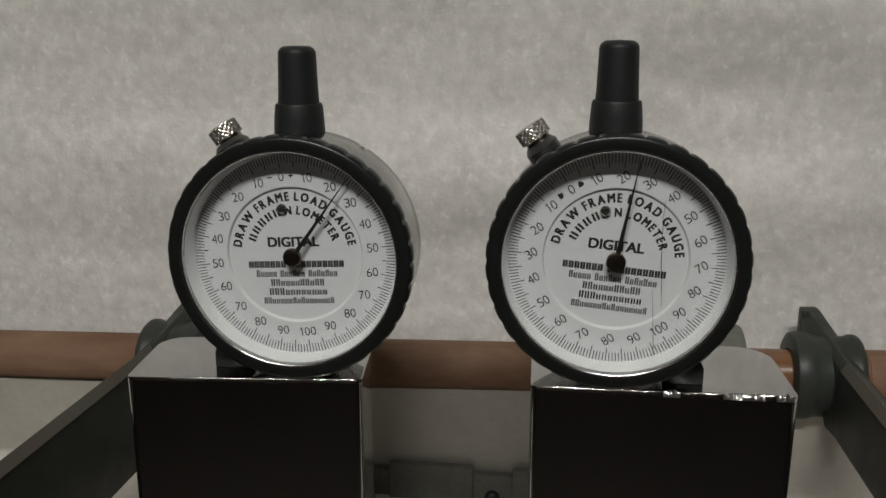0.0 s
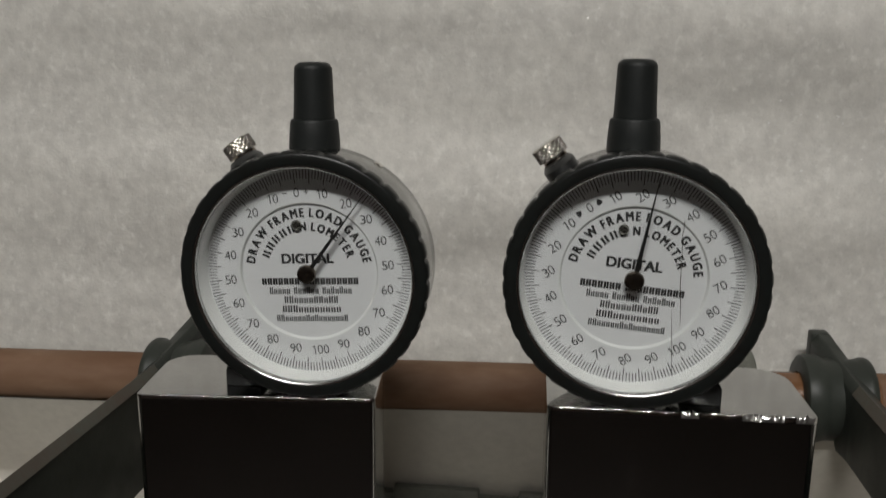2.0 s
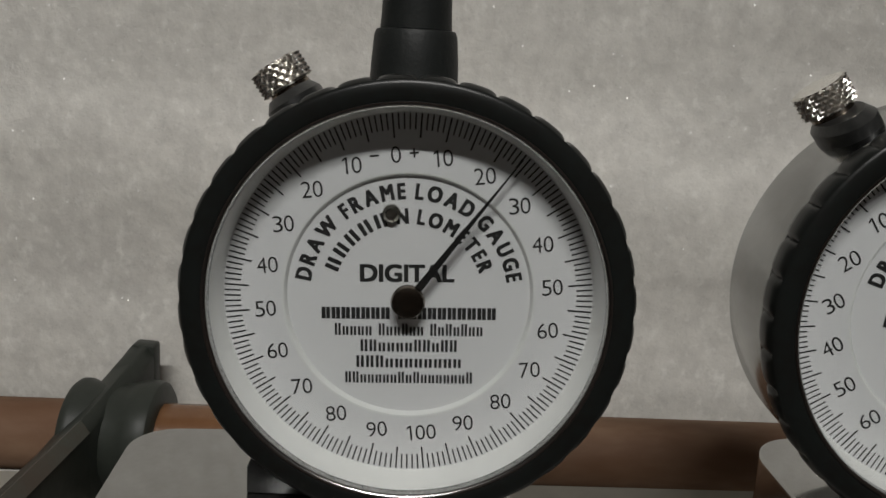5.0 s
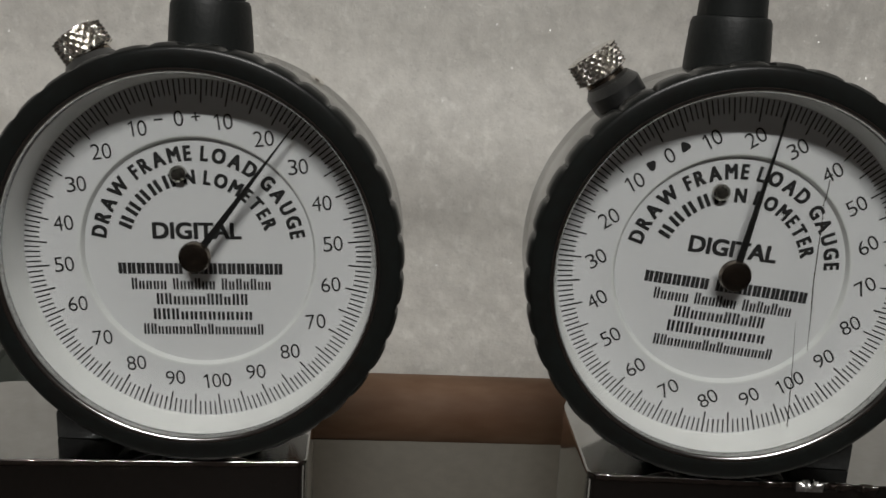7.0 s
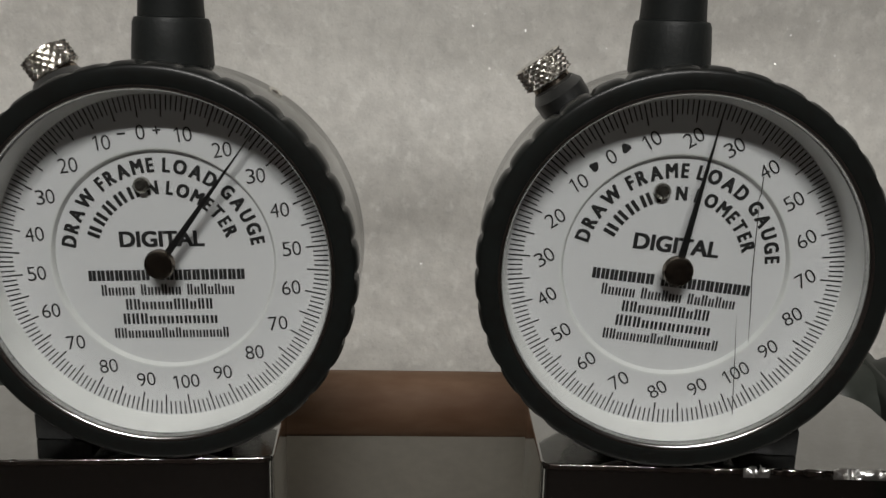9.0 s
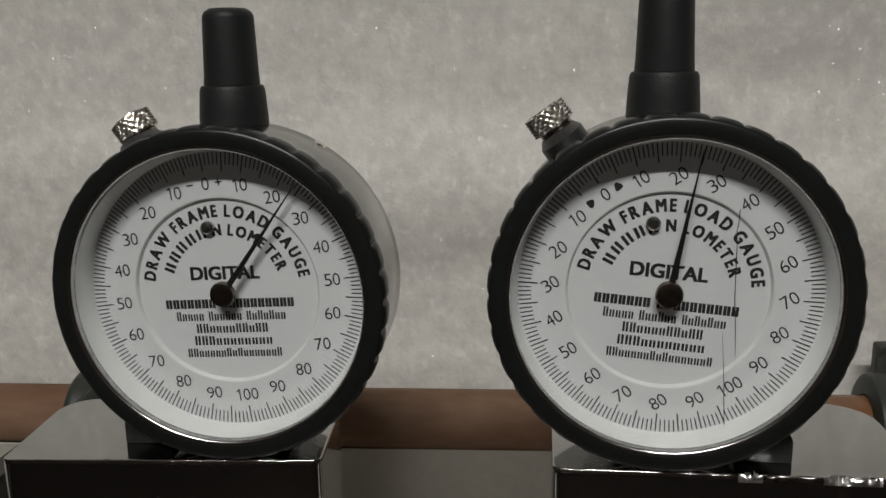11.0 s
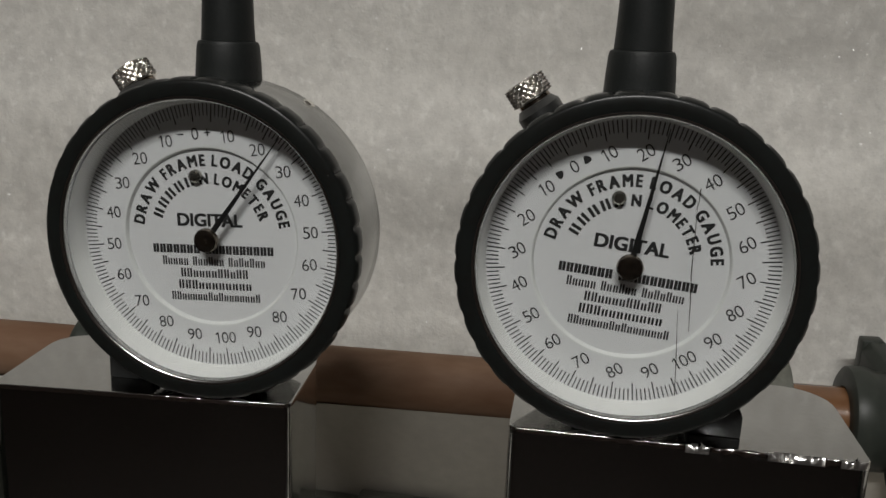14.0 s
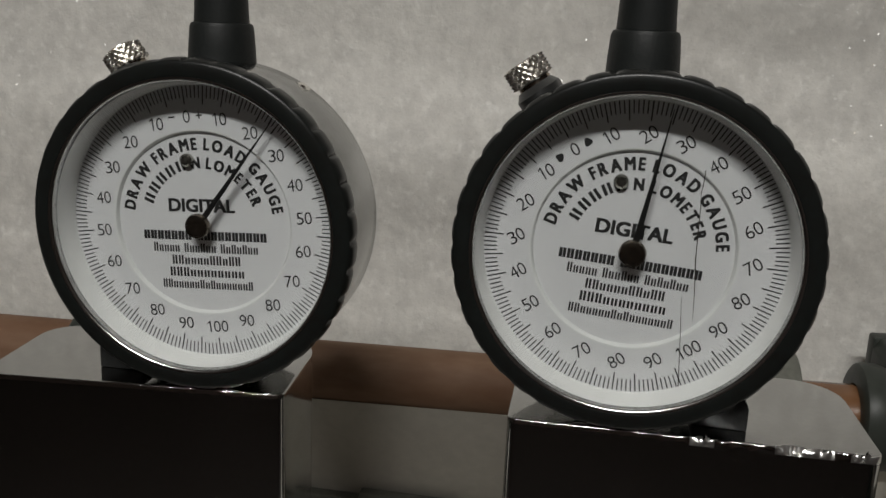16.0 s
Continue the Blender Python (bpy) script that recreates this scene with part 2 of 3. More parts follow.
def merged(*bms):
    out = bmesh.new()
    for b in bms:
        me = bpy.data.meshes.new("join")
        b.to_mesh(me)
        b.free()
        out.from_mesh(me)
        bpy.data.meshes.remove(me)
    return out


GLYPHS = {}


def glyph(text, bold=0.0):
    """Vertices, faces and box of a piece of text, 1 high, centred, in the xz plane."""
    if (text, bold) not in GLYPHS:
        cu = bpy.data.curves.new("glyph", "FONT")
        cu.body, cu.resolution_u, cu.fill_mode, cu.offset = text, 4, "FRONT", bold
        ob = new("glyph", cu)
        dg = bpy.context.evaluated_depsgraph_get()
        me = bpy.data.meshes.new_from_object(ob.evaluated_get(dg))
        vs = [v.co.copy() for v in me.vertices]
        fs = [tuple(p.vertices) for p in me.polygons]
        bpy.data.objects.remove(ob)
        bpy.data.curves.remove(cu)
        bpy.data.meshes.remove(me)
        x0, x1 = min(v.x for v in vs), max(v.x for v in vs)
        y0, y1 = min(v.y for v in vs), max(v.y for v in vs)
        GLYPHS[(text, bold)] = (vs, fs, x0, x1, y0, y1)
    return GLYPHS[(text, bold)]


def put_text(bm, text, height, width, place, bold=0.0, spread=0.0):
    """Adds flat text of that height and width (mm), with place(x, z) giving its spot on the dial."""
    vs, fs, x0, x1, y0, y1 = glyph(text, bold)
    sz = (height - 1.4 * spread) / (y1 - y0)
    sx = (width - 2 * spread) / (x1 - x0) if width else sz
    for k, (dx, dz) in enumerate(((0, 0), (-1, -0.7), (1, -0.7), (1, 0.7), (-1, 0.7)) if spread else ((0, 0),)):
        new_vs = [bm.verts.new(place((v.x - (x0 + x1) / 2) * sx + dx * spread, (v.y - (y0 + y1) / 2) * sz + dz * spread, k)) for v in vs]
        for f in fs:
            bm.faces.new([new_vs[i] for i in f])


def on_dial(cx, cz, turn, level):
    """Place flat print: a small frame at (cx, cz) mm turned clockwise by turn degrees."""
    c, s = math.cos(radians(turn)), math.sin(radians(turn))

    def place(x, z, k=0):
        return ((cx + x * c + z * s) * MM, (level - 0.006 * k) * MM, (cz - x * s + z * c) * MM)
    return place


def quad(bm, place, x0, x1, z0, z1):
    bm.faces.new([bm.verts.new(place(x, z)) for x, z in ((x0, z0), (x1, z0), (x1, z1), (x0, z1))])


# ---- the unseen room and the bench ----
def room():
    # Walls, ceiling and floor are out of view, added to shape bounce and reflections.
    def wall(name, *b, paint=ROOM):
        return tagged(part(name, box(*[v * 1000 for v in b], bevel=0), paint), "unseen plain wall, dim brown for ambient light and reflections", "wall", kind="structure")
    wall("wall_north", -1.9, 1.9, 0.95, 1.03, -0.76, 1.70)
    wall("wall_south", -1.9, 1.9, -2.98, -2.90, -0.76, 1.70, paint=PALE_WALL)
    wall("wall_east", 1.82, 1.9, -2.90, 0.95, -0.76, 1.70)
    wall("wall_west", -1.9, -1.82, -2.90, 0.95, -0.76, 1.70)
    tagged(part("ceiling", box(-1900, 1900, -2980, 1030, 1700, 1760, bevel=0), PALE_WALL), "unseen plain grey-brown ceiling for bounce light", "ceiling", kind="structure")
    tagged(part("floor", box(-1900, 1900, -2980, 1030, -820, -760, bevel=0), BENCH), "unseen floor, near black to stand for shade", "floor", kind="structure")
    bench = tagged(new("workbench"), "unseen wooden workbench under the foam sheet, near black to stand for shade", "table")
    # front edge set short, so the block fronts reflect the near-black floor
    part("bench_top", box(-700, 700, -110, 620, -44, -4, bevel=3), BENCH, bench)
    for x in (-640, 590):
        for y in (-95, 550):
            part("leg", box(x, x + 50, y, y + 50, -760, -44, bevel=2), BENCH, bench)
    lamp = tagged(new("tube_lamp"), "lit white tube lamp under the ceiling", "lamp")
    x, y, z = [v * 1000 for v in LAMP_AT]
    part("housing", box(x - 470, x + 470, y - 30, y + 30, z + 30, z + 70, bevel=4), FIXTURE, lamp)
    part("hanger", box(x - 20, x + 20, y - 10, y + 10, z + 70, 1700, bevel=1), FIXTURE, lamp)
    tube = turned(lathe([(0, -450), (13, -450), (13, 450), (0, 450)], 24), Matrix.Translation((x * MM, y * MM, (z + 16) * MM)) @ pose(0, 0, 0, 0, 0, 90))
    part("tube", tube, TUBE, lamp)


def foam_sheet():
    """One soft sheet: it lies on the bench, bends up behind the stand and stands as the background."""
    bm = bmesh.new()
    path = [(-45 + i * 4.0, 0.0) for i in range(50)]
    path += [(151 + 10 * math.sin(radians(a)), 10 - 10 * math.cos(radians(a))) for a in (25, 50, 75, 100, 120, 135)]
    y, z = path[-1]
    for i in range(170):
        lean = 46 * max(0.0, min(1.0, (54 - z) / 15)) ** 1.5
        y, z = y - 2.9 * math.sin(radians(lean)), z + 2.9 * math.cos(radians(lean))
        path.append((y, z))
    nx = 120
    grid = []
    for k, (y, z) in enumerate(path):
        row = []
        for i in range(nx + 1):
            x = -480 + 960 * i / nx
            lift = 0.0
            if z > 12:
                lift = 1.5 * math.sin(z / 11.5 + 0.6 * math.sin(x / 120) + 1.1) + 1.6 * noise.noise((x / 95, z / 34, 3.0)) + 0.8 * noise.noise((x / 30, z / 15, 8.0))
                lift *= max(0.0, min(1, (z - 55) / 45))
                row.append(bm.verts.new((x * MM, (y + lift) * MM, z * MM)))
            else:
                lift = 0.25 * noise.noise((x / 40, y / 40, 5.0)) if z == 0 and y > -40 else 0
                row.append(bm.verts.new((x * MM, y * MM, (z + lift - 0.25) * MM)))
        grid.append(row)
    for a, b in zip(grid, grid[1:]):
        for i in range(nx):
            bm.faces.new((a[i], a[i + 1], b[i + 1], b[i]))
    ob = part("backdrop", bm, FOAM)
    sol = ob.modifiers.new("thickness", "SOLIDIFY")
    sol.thickness, sol.offset = 0.003, 0.0
    sol.offset = 1.0 if ob.data.polygons[0].normal.z < 0 else -1.0
    tagged(ob, "white packing foam sheet, wavy and sparkling, standing behind the gauges", "backdrop", kind="structure")


room()
foam_sheet()


# ---- chrome blocks ----
def chrome_block(label, m, w, d, h, back_r, front_r, nick, seed, edge=1.0):
    """A tall chromed block: upright edges rounded, the front top edge nicked and chipped."""

    def loop(inset, z, rough):
        pts = []
        x1, y1 = w / 2 - inset, d - inset
        corners = ((x1, inset, front_r, -90, 0), (x1, y1, back_r, 0, 90), (-x1, y1, back_r, 90, 180), (-x1, inset, front_r, 180, 270))
        for cx, cy, r, a0, a1 in corners:
            r = max(r - inset, 0.4)
            sx, sy = (1 if cx > 0 else -1), (1 if cy > d / 2 else -1)
            for k in range(9):
                a = radians(a0 + (a1 - a0) * k / 8)
                pts.append((cx - sx * r + r * math.cos(a), cy - sy * r + r * math.sin(a), z))
        n = 160
        xa, xb = pts[-1][0], pts[0][0]
        for k in range(1, n):
            x = xa + (xb - xa) * k / n
            amount = nick(x / w + 0.5) * rough
            jy = amount * noise.noise((x * 0.9, seed * 3.1, inset)) + 0.4 * amount * noise.noise((x * 2.7, seed, inset + 5))
            jz = amount * noise.noise((x * 0.8, seed * 1.7 + 9, inset)) + 0.5 * amount * noise.noise((x * 2.2, seed + 4, inset))
            wear = 1 + 2.2 * min(1.0, nick(x / w + 0.5)) if inset > 0 else 1.0
            pts.append((x, inset * wear + jy, h - (h - z) * wear + jz))
        return pts
    bm = bmesh.new()
    levels = [loop(0.0, 0.0, 0), loop(0.0, h * 0.5, 0), loop(0.0, h - 1.5, 0), loop(0.0, h - 1.35, 0), loop(0.0, h - 1.05, 0.35), loop(0.08 * edge, h - 0.75 * edge, 1.0), loop(0.3 * edge, h - 0.35 * edge, 1.0), loop(0.65 * edge, h - 0.08 * edge, 0.8), loop(1.1 * edge, h, 0.0)]
    rings = [[bm.verts.new((x * MM, y * MM, z * MM)) for x, y, z in p] for p in levels]
    n = len(rings[0])
    for a, b in zip(rings, rings[1:]):
        for i in range(n):
            bm.faces.new((a[i], a[(i + 1) % n], b[(i + 1) % n], b[i]))
    bm.faces.new(rings[0][::-1])
    bm.faces.new(rings[-1])
    for f in bm.faces:
        c = f.calc_center_median()
        f.material_index = 1 if (h - 1.3) * MM < c.z < (h - 0.02) * MM and c.y < 1.2 * MM and nick(c.x / (w * MM) + 0.5) > 0.36 + 0.12 * noise.noise((c.x * 300, seed, 2)) else 0
    ob = part("chrome_block", bm, CHROME, sharp=50)
    ob.data.materials.append(CHIPPED)
    for p in ob.data.polygons:
        if len(p.vertices) > 20:
            p.use_smooth = False
    ob.matrix_basis = m
    return tagged(ob, label, "metal block", "chrome blocks under the gauges")


def chipped(u):
    """Depth of the damage along the edge, in mm: a light nicking with four large chips."""
    chips = sum(d * math.exp(-((u - c) / w) ** 2) for c, w, d in ((0.53, 0.022, 1.7), (0.77, 0.032, 1.4), (0.85, 0.018, 1.0), (0.96, 0.03, 1.1)))
    return 0.06 + 0.22 * min(1, max(0, (u - 0.35) * 4)) * (0.6 + max(0, noise.noise((u * 14, 7, 2)))) + chips


chrome_block("tall polished chrome block with a finely scratched edge, on foam", pose(-0.0520, -0.0064, 0, 0, 0, 5.7), 57.0, 28.6, 92.85, 7.0, 1.6, lambda u: 0.05 + 0.1 * max(0, noise.noise((u * 16, 3, 1)) + 0.25 * u), 3, 0.28)
chrome_block("tall polished chrome block with a badly chipped edge, on foam", pose(0.0465, -0.0048, 0, 0, 0, 1.4), 59.9, 31.8, 94.35, 9.0, 1.8, chipped, 5, 0.28)


# ---- dial gauges ----
def lobes(a, r, y):
    """36 shallow lobes on the outside of the bezel."""
    if r < 28.65:
        return r
    k = min(1.0, (r - 28.55) / 0.4)
    return r - 0.78 * k * (1 - abs(math.sin(18 * a + 0.4 * math.sin(36 * a))) ** 0.55) * (0.85 + 0.3 * noise.noise((3 * math.sin(a), 3 * math.cos(a), y * 0.05)))


def knurled(radius, length, segs=38, rows=5):
    """A knurled head along y from 0 to length (mm): a net of small points."""
    bm = bmesh.new()
    rings = []
    for j in range(rows + 1):
        y = 0.25 + (length - 0.5) * j / rows
        ring = []
        for i in range(segs):
            a = 2 * math.pi * i / segs
            r = radius + (0.2 if (i + j) % 2 else -0.42)
            ring.append(bm.verts.new((r * MM * math.sin(a), y * MM, r * MM * math.cos(a))))
        rings.append(ring)
    for y, r, at in ((0.0, radius - 0.5, 0), (length, radius - 0.45, len(rings) + 1)):
        rings.insert(at, [bm.verts.new((r * MM * math.sin(2 * math.pi * i / segs), y * MM, r * MM * math.cos(2 * math.pi * i / segs))) for i in range(segs)])
    for a, b in zip(rings, rings[1:]):
        for i in range(segs):
            j = (i + 1) % segs
            if (i + rings.index(a)) % 2:
                bm.faces.new((a[i], b[i], b[j]))
                bm.faces.new((a[i], b[j], a[j]))
            else:
                bm.faces.new((a[i], b[i], a[j]))
                bm.faces.new((b[i], b[j], a[j]))
    bm.faces.new(rings[0])
    bm.faces.new(rings[-1][::-1])
    return bm


def arc_text(words, radius, a0, a1, height, turn, level, bars=()):
    """Upright letters along an arc from a0 to a1 degrees; words whose index is in bars become plain bars."""
    items, x = [], 0.0
    for w, word in enumerate(words):
        for ch in word:
            _, _, gx0, gx1, gy0, gy1 = glyph(ch)
            wd = (gx1 - gx0) / max(gy1 - gy0, 0.3)
            items.append((ch, x + wd / 2, wd, w in bars))
            x += wd + 0.24
        x += 0.42
    total = x - 0.66
    out = {False: bmesh.new(), True: bmesh.new()}
    mid = radians((a1 - a0) / total) * radius
    for ch, cx, wd, is_bar in items:
        a = a0 + (a1 - a0) * cx / total + turn
        place = on_dial(radius * math.sin(radians(a)), radius * math.cos(radians(a)), a, level)
        if is_bar:
            for u in (-0.26, 0.26):
                quad(out[True], place, wd * mid * (u - 0.16), wd * mid * (u + 0.16), -height * 0.46, height * 0.46)
        else:
            put_text(out[False], ch, height, wd * mid * 0.98, place, spread=0.125)
    return out[False], out[True]


def dial_gauge(label, at, yaw, ring_turn, text_turn, needle_turn, knob_turn, stem_x, signs, scratched):
    g = tagged(new("dial_gauge"), label, "dial gauge", "pair of dial gauges")
    g.matrix_basis = pose(*at, 0, 0, yaw)
    # case, bezel and crystal
    part("case", lathe([(26.0, -1.0), (27.9, -0.9), (28.15, -0.6), (28.25, 0.4), (28.25, 14.0), (27.95, 15.1), (27.2, 15.8), (0, 15.8)], 128), CHROME_CASE, g, "polished metal case")
    part("bezel", lathe([(25.45, -0.9), (25.45, -5.3), (25.7, -5.85), (25.9, -6.04), (26.2, -6.12), (27.3, -6.12), (28.1, -5.98), (28.55, -5.8), (28.62, -5.7), (28.98, -5.2), (29.12, -4.3), (29.14, -2.6), (28.95, -1.7), (28.4, -1.05), (25.5, -1.0)], 432, lobes, close=True), BEZEL, g, "black scalloped bezel")
    part("flange", lathe([(24.35, -0.06), (24.5, -0.3), (25.2, -4.1), (25.28, -4.6), (25.42, -4.6), (25.42, 0.2), (24.75, 0.2)], 128, close=True), FLANGE, g, "bright inner ring")
    lip = [(25.78 + 0.6 * math.cos(radians(q)), -5.5 + 0.6 * math.sin(radians(q))) for q in range(180, 266, 17)]
    part("rim", lathe([(25.2, -4.5), *lip, (25.9, -6.1), (25.9, -5.0), (25.5, -4.5)], 160, close=True), BRIGHT, g, "thin bright rim")
    for a in (172, 187):
        speck = bmesh.new()
        bmesh.ops.create_icosphere(speck, subdivisions=1, radius=0.14 * MM)
        part("speck", turned(speck, Matrix.Translation((25.05 * MM * math.sin(radians(a)), -2.0 * MM, 25.05 * MM * math.cos(radians(a))))), INK, g)
    part("crystal", lathe([(0, -4.95), (25.15, -4.95), (25.19, -4.65), (25.15, -4.3), (0, -4.3)], 96), GLASS, g, "clear scratched crystal" if scratched else "clear crystal")
    if scratched:
        for run in (((9.3, 12.5), (9.45, 8.4), (9.5, 3.8), (9.55, 0.3), (9.9, -4.3), (10.1, -9.2)), ((8.0, -5.2), (8.6, -13.5), (9.0, -20.5)), ((9.1, 10.8), (9.5, 12.0), (9.6, 14.5))):
            bm = bmesh.new()
            rows = [[bm.verts.new(((x + dx) * MM, -4.98 * MM, z * MM)) for dx in (-w, w)] for (x, z), w in zip(run, (0.02, 0.06, 0.07, 0.08, 0.07, 0.03))]
            for p, q in zip(rows, rows[1:]):
                bm.faces.new((p[0], p[1], q[1], q[0]))
            part("scratch", bm, RIVET, g, "fine grey scratch in the crystal")
    # outer dial ring with ticks and numerals, inner disc set lower
    ring = part("dial_ring", lathe([(16.75, 0.0), (24.9, 0.0), (24.9, 1.1), (16.75, 1.1)], 160, close=True), DIAL, g, "white graduated ring")
    part("dial_step", lathe([(16.75, -0.03), (16.5, 0.03), (16.1, 0.72), (16.1, 0.85), (16.75, 0.85)], 160, close=True), DIAL_EDGE, g)
    disc = part("dial_disc", lathe([(0, 0.70), (16.3, 0.70), (16.3, 1.1), (0, 1.1)], 128), DIAL, g, "white printed disc")
    bm = bmesh.new()
    for k in range(200):
        a = k * 1.8 + ring_turn
        place = on_dial(0, 0, a, -0.05)
        long_one = k % 5 == 0
        quad(bm, place, -0.11 if long_one else -0.10, 0.11 if long_one else 0.10, 21.1 if long_one else 22.15, 24.25)
    part("tick_marks", bm, INK, ring)
    for k in range(20):
        value = 10 * k if k <= 10 else 200 - 10 * k
        a = k * 18
        cx, cz = 19.0 * math.sin(radians(a)), 19.0 * math.cos(radians(a))
        c, s = math.cos(radians(ring_turn)), math.sin(radians(ring_turn))
        bm = bmesh.new()
        place = on_dial(cx * c + cz * s, -cx * s + cz * c, ring_turn, -0.05)
        digits = str(value)
        for i, ch in enumerate(digits):
            dx = (i - (len(digits) - 1) / 2) * 1.47
            if ch == "1":
                quad(bm, place, dx + 0.06, dx + 0.31, -1.075, 1.075)
                bm.faces.new([bm.verts.new(place(dx + x, z)) for x, z in ((0.06, 1.075), (0.06, 0.76), (-0.36, 0.5), (-0.36, 0.73))])
            else:
                put_text(bm, ch, 2.15, 1.3, lambda x, z, layer=0: place(x + dx, z, layer), bold=-0.005)
        part("numeral", bm, INK, ring)
    c, s = math.cos(radians(ring_turn)), math.sin(radians(ring_turn))
    for side in (-1, 1):
        cx, cz = (2.55 * side - 0.2, 19.05)
        place = on_dial(cx * c + cz * s, -cx * s + cz * c, ring_turn, -0.05)
        bm = bmesh.new()
        if signs:
            quad(bm, place, -0.6, 0.6, -0.13, 0.13)
            if side > 0:
                quad(bm, on_dial(cx * c + cz * s, -cx * s + cz * c, ring_turn, -0.062), -0.13, 0.13, -0.6, 0.6)
            part("sign", bm, INK, ring)
        else:
            pts = []
            for i in range(20):
                a = 2 * math.pi * i / 20
                r = 0.62 + 0.10 * math.cos(3 * a + side) + 0.12 * (math.sin(a) < -0.5)
                pts.append(bm.verts.new(place(r * math.cos(a), r * math.sin(a))))
            bm.faces.new(pts)
            part("ink_dot", bm, INK, ring)
    lv = 0.65
    letters, none = arc_text(("DRAW", "FRAME", "LOAD", "GAUGE"), 14.15, -81, 81, 2.15, text_turn, lv)
    none.free()
    part("lettering", letters, INK, disc)
    letters, bars = arc_text(("A" * 5, "NILOMETER"), 10.85, -71, 71, 2.05, text_turn, lv, bars=(0,))
    part("lettering", letters, INK, disc)
    part("printed_bars", bars, INK, disc)
    c, s = math.cos(radians(text_turn)), math.sin(radians(text_turn))

    def spot(x, z):
        return on_dial(x * c + z * s, -x * s + z * c, text_turn, lv)
    bm = bmesh.new()
    put_text(bm, "DIGITAL", 2.45, 12.5, spot(-0.2, 3.2), spread=0.13)
    part("lettering", bm, INK, disc)
    rnd = random.Random(11)
    for z, width, cap, counts, thick in ((-2.3, 23.4, 1.62, (7, 10), 0.80), (-4.55, 20.0, 1.68, (5, 6, 7), 0.60), (-6.8, 13.2, 1.68, (11,), 0.60), (-9.05, 14.4, 1.68, (11,), 0.60), (-11.3, 17.4, 1.6, (17,), 0.60)):
        bm = bmesh.new()
        slots = sum(counts) + 0.7 * (len(counts) - 1)
        step, x = width / slots, -width / 2
        for n in counts:
            for i in range(n):
                tall = cap if thick > 0.6 or i == 0 or rnd.random() < 0.28 else cap * 0.74
                for u in (0.27, 0.73):
                    quad(bm, spot(0, z), x + step * (u - thick / 4), x + step * (u + thick / 4), -cap / 2, -cap / 2 + tall)
                x += step
            x += step * 0.7
        part("printed_bars", bm, INK, disc)
    # needle and hub
    c, s = math.cos(radians(needle_turn)), math.sin(radians(needle_turn))
    bm = bmesh.new()
    prof = ((0.0, 0.50), (2.0, 0.52), (12.0, 0.30), (19.0, 0.13), (23.6, 0.06))
    rows = []
    for z, hw in prof:
        row = []
        for x, y in ((-hw, -1.9), (hw, -1.9), (hw, -1.65), (-hw, -1.65)):
            row.append(bm.verts.new(((x * c + z * s) * MM, y * MM, (-x * s + z * c) * MM)))
        rows.append(row)
    for a, b in zip(rows, rows[1:]):
        for i in range(4):
            bm.faces.new((a[i], a[(i + 1) % 4], b[(i + 1) % 4], b[i]))
    bm.faces.new(rows[0][::-1])
    bm.faces.new(rows[-1])
    needle = part("needle", bm, NEEDLE, g, "thin black tapered needle")
    part("hub", lathe([(0, -2.75), (0.35, -2.72), (0.45, -2.62), (1.5, -2.75), (2.05, -2.55), (2.25, -2.1), (2.2, -1.5), (1.2, -1.2), (1.0, 0.5), (0, 0.5)], 40), HUB, needle, "dark brass hub")
    rivet = lathe([(0, -0.75), (0.5, -0.7), (0.55, -0.45), (0.8, -0.5), (1.15, -0.2), (1.2, 0.5), (0, 0.5)], 24)
    part("rivet", turned(rivet, Matrix.Translation((-2.7 * MM, 0, 11.2 * MM))), RIVET, disc, "small grey rivet")
    # stem with rubber cap
    up = pose(0, 0, 0, 90, 0, 0)
    collar = lathe([(0, 26.5), (6.2, 26.5), (6.05, 30.0), (5.75, 34.0), (5.45, 34.7), (4.8, 34.9), (0, 34.9)], 48)
    part("stem_collar", turned(collar, Matrix.Translation((stem_x * MM, 12.4 * MM, 0)) @ up), RUBBER, g, "wide black rubber collar")
    cap = lathe([(0, 34.9), (4.95, 34.9), (4.82, 37.0), (4.5, 46.4), (4.42, 46.9), (4.05, 47.5), (3.2, 48.05), (2.5, 48.1), (2.3, 47.95), (1.2, 48.15), (0, 48.2)], 48)
    part("stem_cap", turned(cap, Matrix.Translation((stem_x * MM, 12.4 * MM, 0)) @ up), RUBBER, g, "tapered black rubber cap")
    # clamp knob
    radial = pose(0, 0, 0, 0, -knob_turn, 0) @ Matrix.Translation((0, 10.6 * MM, 0)) @ up
    lug = Matrix.Translation((0, 0, 1.8 * MM)) @ Matrix.Diagonal((1, 1, 1.7, 1))
    base = lathe([(0, 25.0), (4.0, 25.0), (4.0, 29.9), (3.85, 30.1), (3.15, 31.1), (0, 31.1)], 40)
    part("knob_base", turned(base, radial @ lug), LUG_BLACK, g, "worn black boss")
    part("knob_neck", turned(lathe([(0, 30.9), (3.0, 30.9), (3.0, 31.6), (2.6, 32.0), (0, 32.0)], 32), radial), HUB, g, "dull brass neck")
    knob = turned(knurled(3.75, 3.7), radial @ Matrix.Translation((0, 31.8 * MM, 0)))
    part("clamp_knob", knob, NICKEL, g, "knurled nickel clamp knob")
